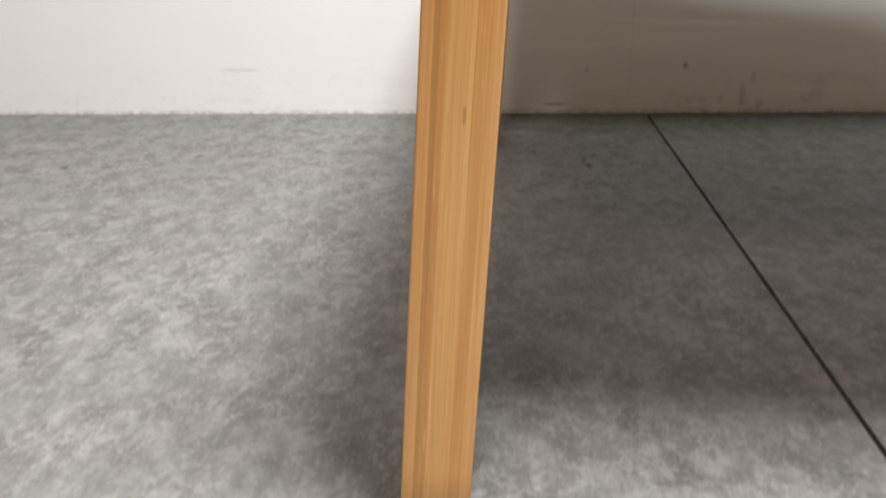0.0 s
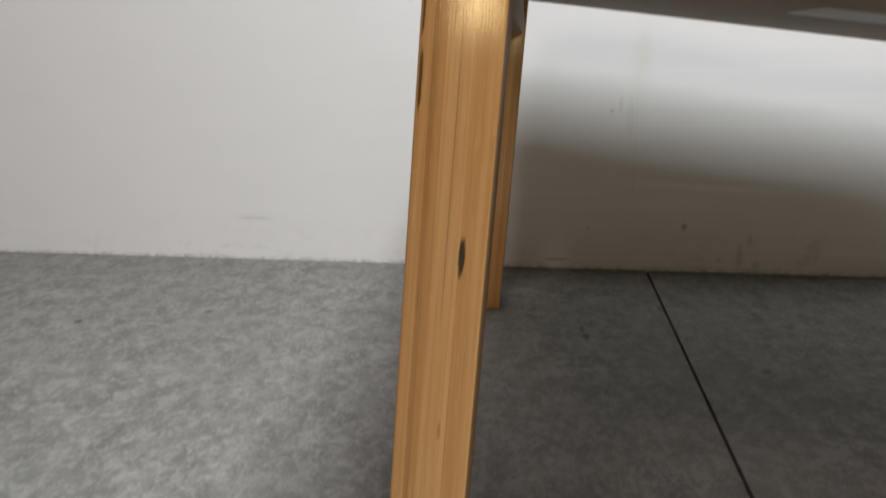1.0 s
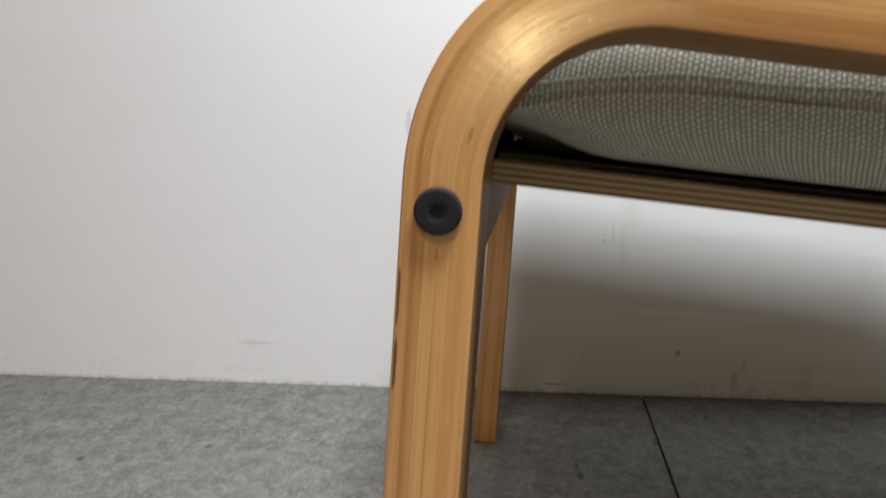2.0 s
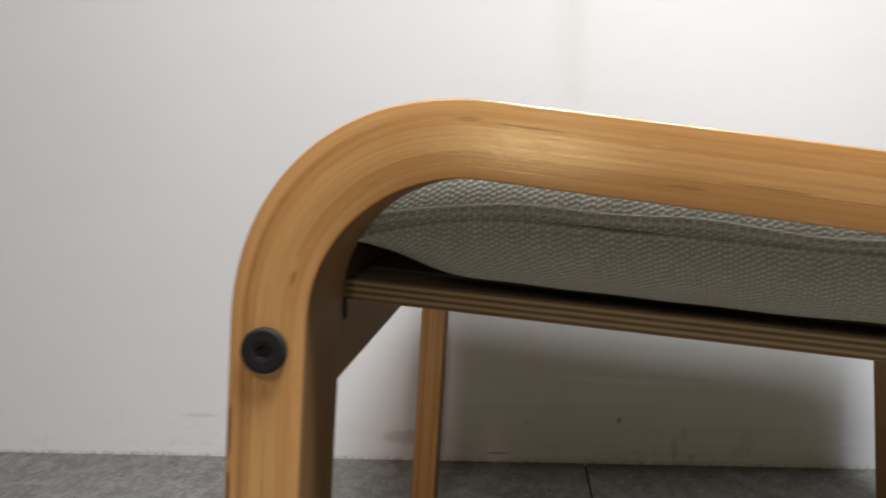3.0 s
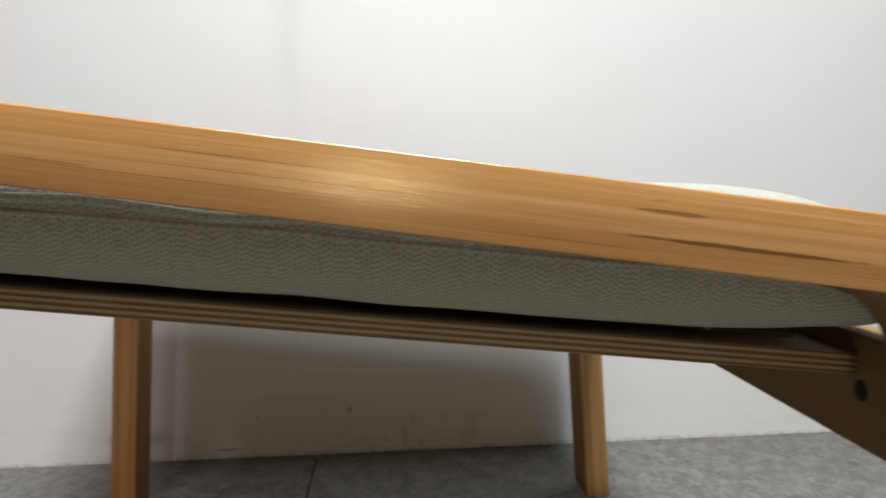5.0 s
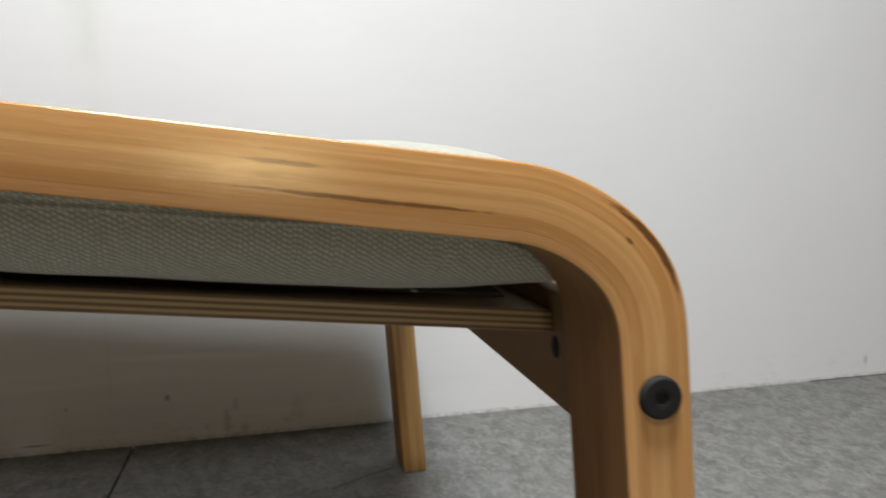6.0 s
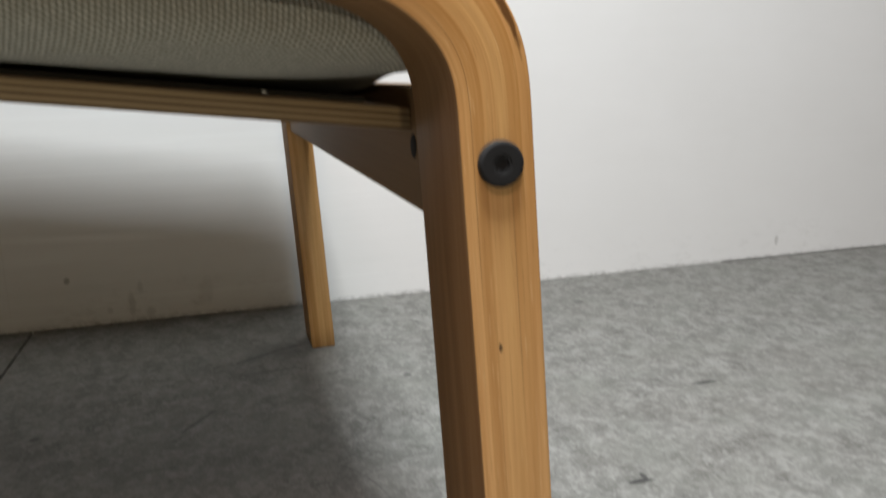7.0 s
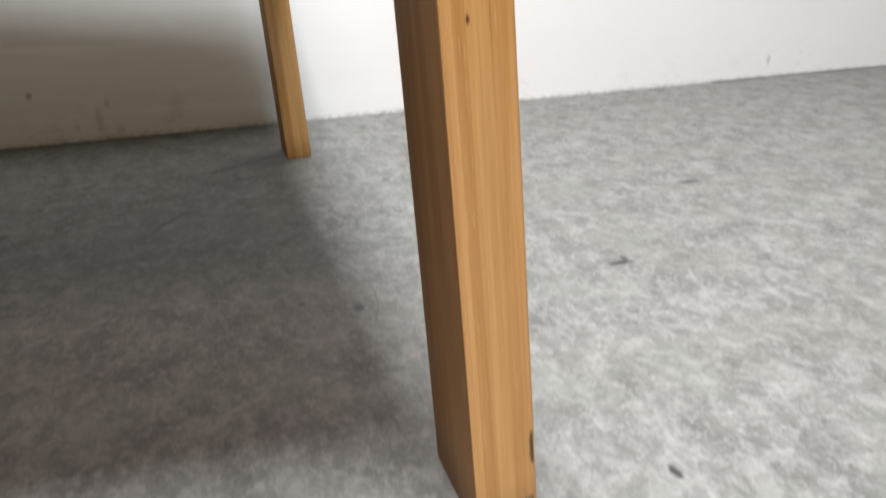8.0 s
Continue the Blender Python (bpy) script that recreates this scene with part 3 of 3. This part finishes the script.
def cushion_bm():
    CX0, CX1, CY0, CY1, R = 0.026, 0.505, 0.0572, 0.610, 0.022
    outline = []
    def arc(cx, cy, a0):
        for k in range(9):
            a = radians(a0 + 90 * k / 8)
            outline.append((cx + R * math.cos(a), cy + R * math.sin(a)))
    def run(p, q, m):
        for k in range(1, m):
            outline.append((p[0] + (q[0] - p[0]) * k / m, p[1] + (q[1] - p[1]) * k / m))
    arc(CX0 + R, CY0 + R, 180)
    run((CX0 + R, CY0), (CX1 - R, CY0), 130)
    arc(CX1 - R, CY0 + R, 270)
    run((CX1, CY0 + R), (CX1, CY1 - R), 60)
    arc(CX1 - R, CY1 - R, 0)
    run((CX1 - R, CY1), (CX0 + R, CY1), 60)
    arc(CX0 + R, CY1 - R, 90)
    run((CX0, CY1 - R), (CX0, CY0 + R), 60)
    mx, my = (CX0 + CX1) / 2, (CY0 + CY1) / 2
    def inside(x, y):
        qx, qy = abs(x - mx) - (CX1 - mx - R), abs(y - my) - (CY1 - my - R)
        return R - (math.hypot(max(qx, 0), max(qy, 0)) + min(max(qx, qy), 0))
    bm = bmesh.new()
    uv = bm.loops.layers.uv.new("grain")
    n = len(outline)
    girth = [0.0]
    for i in range(n):
        girth.append(girth[-1] + math.dist(outline[i], outline[(i + 1) % n]))
    scales = [1.0, 0.9994, 0.9985, 0.9973, 0.996, 0.9935, 0.991, 0.985, 0.978, 0.97, 0.96, 0.95, 0.935, 0.915, 0.89, 0.855, 0.81, 0.75, 0.66, 0.55, 0.42, 0.28, 0.12]
    def seam(x):
        return 0.3614 - 0.018 * math.exp(-((x - CX0) / 0.05) ** 2) - 0.011 * math.exp(-((x - CX1) / 0.03) ** 2)
    def surface(x, y, top):
        e = max(inside(x, y), 0.0)
        w = noise.noise(Vector((x * 28, y * 28, 3.0 if top else 9.0))) * 0.0016
        pucker = 0.0022 * math.exp(-((e - 0.010) / 0.008) ** 2) * noise.noise(Vector((x * 55, y * 55, 1.7)))
        ease = min(1.0, e / 0.01)
        edge = seam(x)
        if top:
            high = 0.3918 + 0.0043 * math.exp(-((x - 0.448) / 0.038) ** 2) - 0.022 * math.exp(-((x - CX0) / 0.045) ** 2) - 0.007 * math.exp(-((x - CX1) / 0.03) ** 2)
            z = edge + 0.001 + (high - edge) * (1 - math.exp(-e / 0.006)) + w * ease
        else:
            near = math.exp(-(max(y - CY0, 0) / 0.11) ** 2)
            lift = 0.0130 * math.exp(-((x - CX0) / 0.050) ** 4) + 0.0048 + 0.0075 * math.exp(-((CX1 - x) / 0.055) ** 2)
            ends = max(0.0150 * math.exp(-((x - CX0) / 0.032) ** 4), 0.0080 * math.exp(-((CX1 - x) / 0.013) ** 4))
            low = 0.3286 + max(lift * near, ends)
            w += 0.0011 * math.exp(-e / 0.03) * math.sin(e * 1150 + 5 * noise.noise(Vector((x * 7, 0.3, 0)))) * (0.5 + noise.noise(Vector((x * 9, 4.0, 0)))) - 0.6 * w
            reach = max(0.0, 1 - e / (0.016 + 0.016 * near))
            z = edge - (edge - low) * (1 - reach ** 2.3) ** (1 / 2.3) + (w + 0.0006 + pucker) * ease
        return Vector((x, y, seat_z(x, z)))
    for top in (True, False):
        grid, lens = [], []
        for s in scales:
            ring = [surface(mx + (px - mx) * s, my + (py - my) * s, top) for px, py in outline]
            grid.append(ring)
        for i in range(n):
            acc = [0.0]
            for k in range(1, len(scales)):
                acc.append(acc[-1] + (grid[k][i] - grid[k - 1][i]).length)
            lens.append(acc)
        vs = [[bm.verts.new(p) for p in ring] for ring in grid]
        mid = bm.verts.new(surface(mx, my, top))
        for k in range(len(scales) - 1):
            for i in range(n):
                j = (i + 1) % n
                f = bm.faces.new((vs[k][i], vs[k][j], vs[k + 1][j], vs[k + 1][i]))
                gj = girth[i + 1]
                for l, val in zip(f.loops, ((girth[i], lens[i][k]), (gj, lens[j][k]), (gj, lens[j][k + 1]), (girth[i], lens[i][k + 1]))):
                    l[uv].uv = val
        for i in range(n):
            bm.faces.new((vs[-1][i], vs[-1][(i + 1) % n], mid))
    bmesh.ops.remove_doubles(bm, verts=bm.verts[:], dist=0.00001)
    bmesh.ops.recalc_face_normals(bm, faces=bm.faces[:])
    # two folds of cloth along the seam
    folds = []
    for height, wave, fat in ((0.0, 0.0014, 0.0015), (0.0052, 0.0022, 0.0021)):
        wb = bmesh.new()
        wuv = wb.loops.layers.uv.new("grain")
        rings = []
        for i, (px, py) in enumerate(outline):
            a, b = outline[i - 1], outline[(i + 1) % n]
            t = Vector((b[0] - a[0], b[1] - a[1], 0)).normalized()
            o = Vector((t.y, -t.x, 0))
            wav = wave * noise.noise(Vector((px * 22, py * 22, height * 300 + 5)))
            c = Vector((px, py, seat_z(px, seam(px) + height + wav))) - o * 0.0011
            rings.append([wb.verts.new(c + o * fat * math.cos(2 * math.pi * k / 8) + Vector((0, 0, fat * math.sin(2 * math.pi * k / 8)))) for k in range(8)])
        for i in range(n):
            j = (i + 1) % n
            for k in range(8):
                m = (k + 1) % 8
                f = wb.faces.new((rings[i][k], rings[j][k], rings[j][m], rings[i][m]))
                for l, val in zip(f.loops, ((girth[i], k * 0.0015), (girth[i + 1], k * 0.0015), (girth[i + 1], k * 0.0015 + 0.0015), (girth[i], k * 0.0015 + 0.0015))):
                    l[wuv].uv = val
        bmesh.ops.recalc_face_normals(wb, faces=wb.faces[:])

        folds.append(wb)
    return bm, folds


body, welts = cushion_bm()
cushion = tagged(part("cushion", body, FABRIC), "grey-green coarse woven seat cushion lying on the footstool's plywood panel", "cushion")
for welt in welts:
    part("seam_fold", welt, FABRIC, cushion, "folded seam of the same weave")
# lining; stretched left so its black also stands in for shade on the panel
part("underside_lining", box(0.047, 0.485, 0.116, 0.575, 0.3286, 0.3306, 0.001, lambda p: Vector((p.x, p.y, seat_z(p.x, p.z))), along=0), LINING, cushion,
     "black lining cloth on the underside, also darkening the shaded gap")
part("zip_pull", box(0.4400, 0.4430, 0.1145, 0.1155, 0.3286, 0.3304, 0.0004, lambda p: Vector((p.x, p.y, seat_z(p.x, p.z)))), STEEL, cushion,
     "small bright metal zip pull")
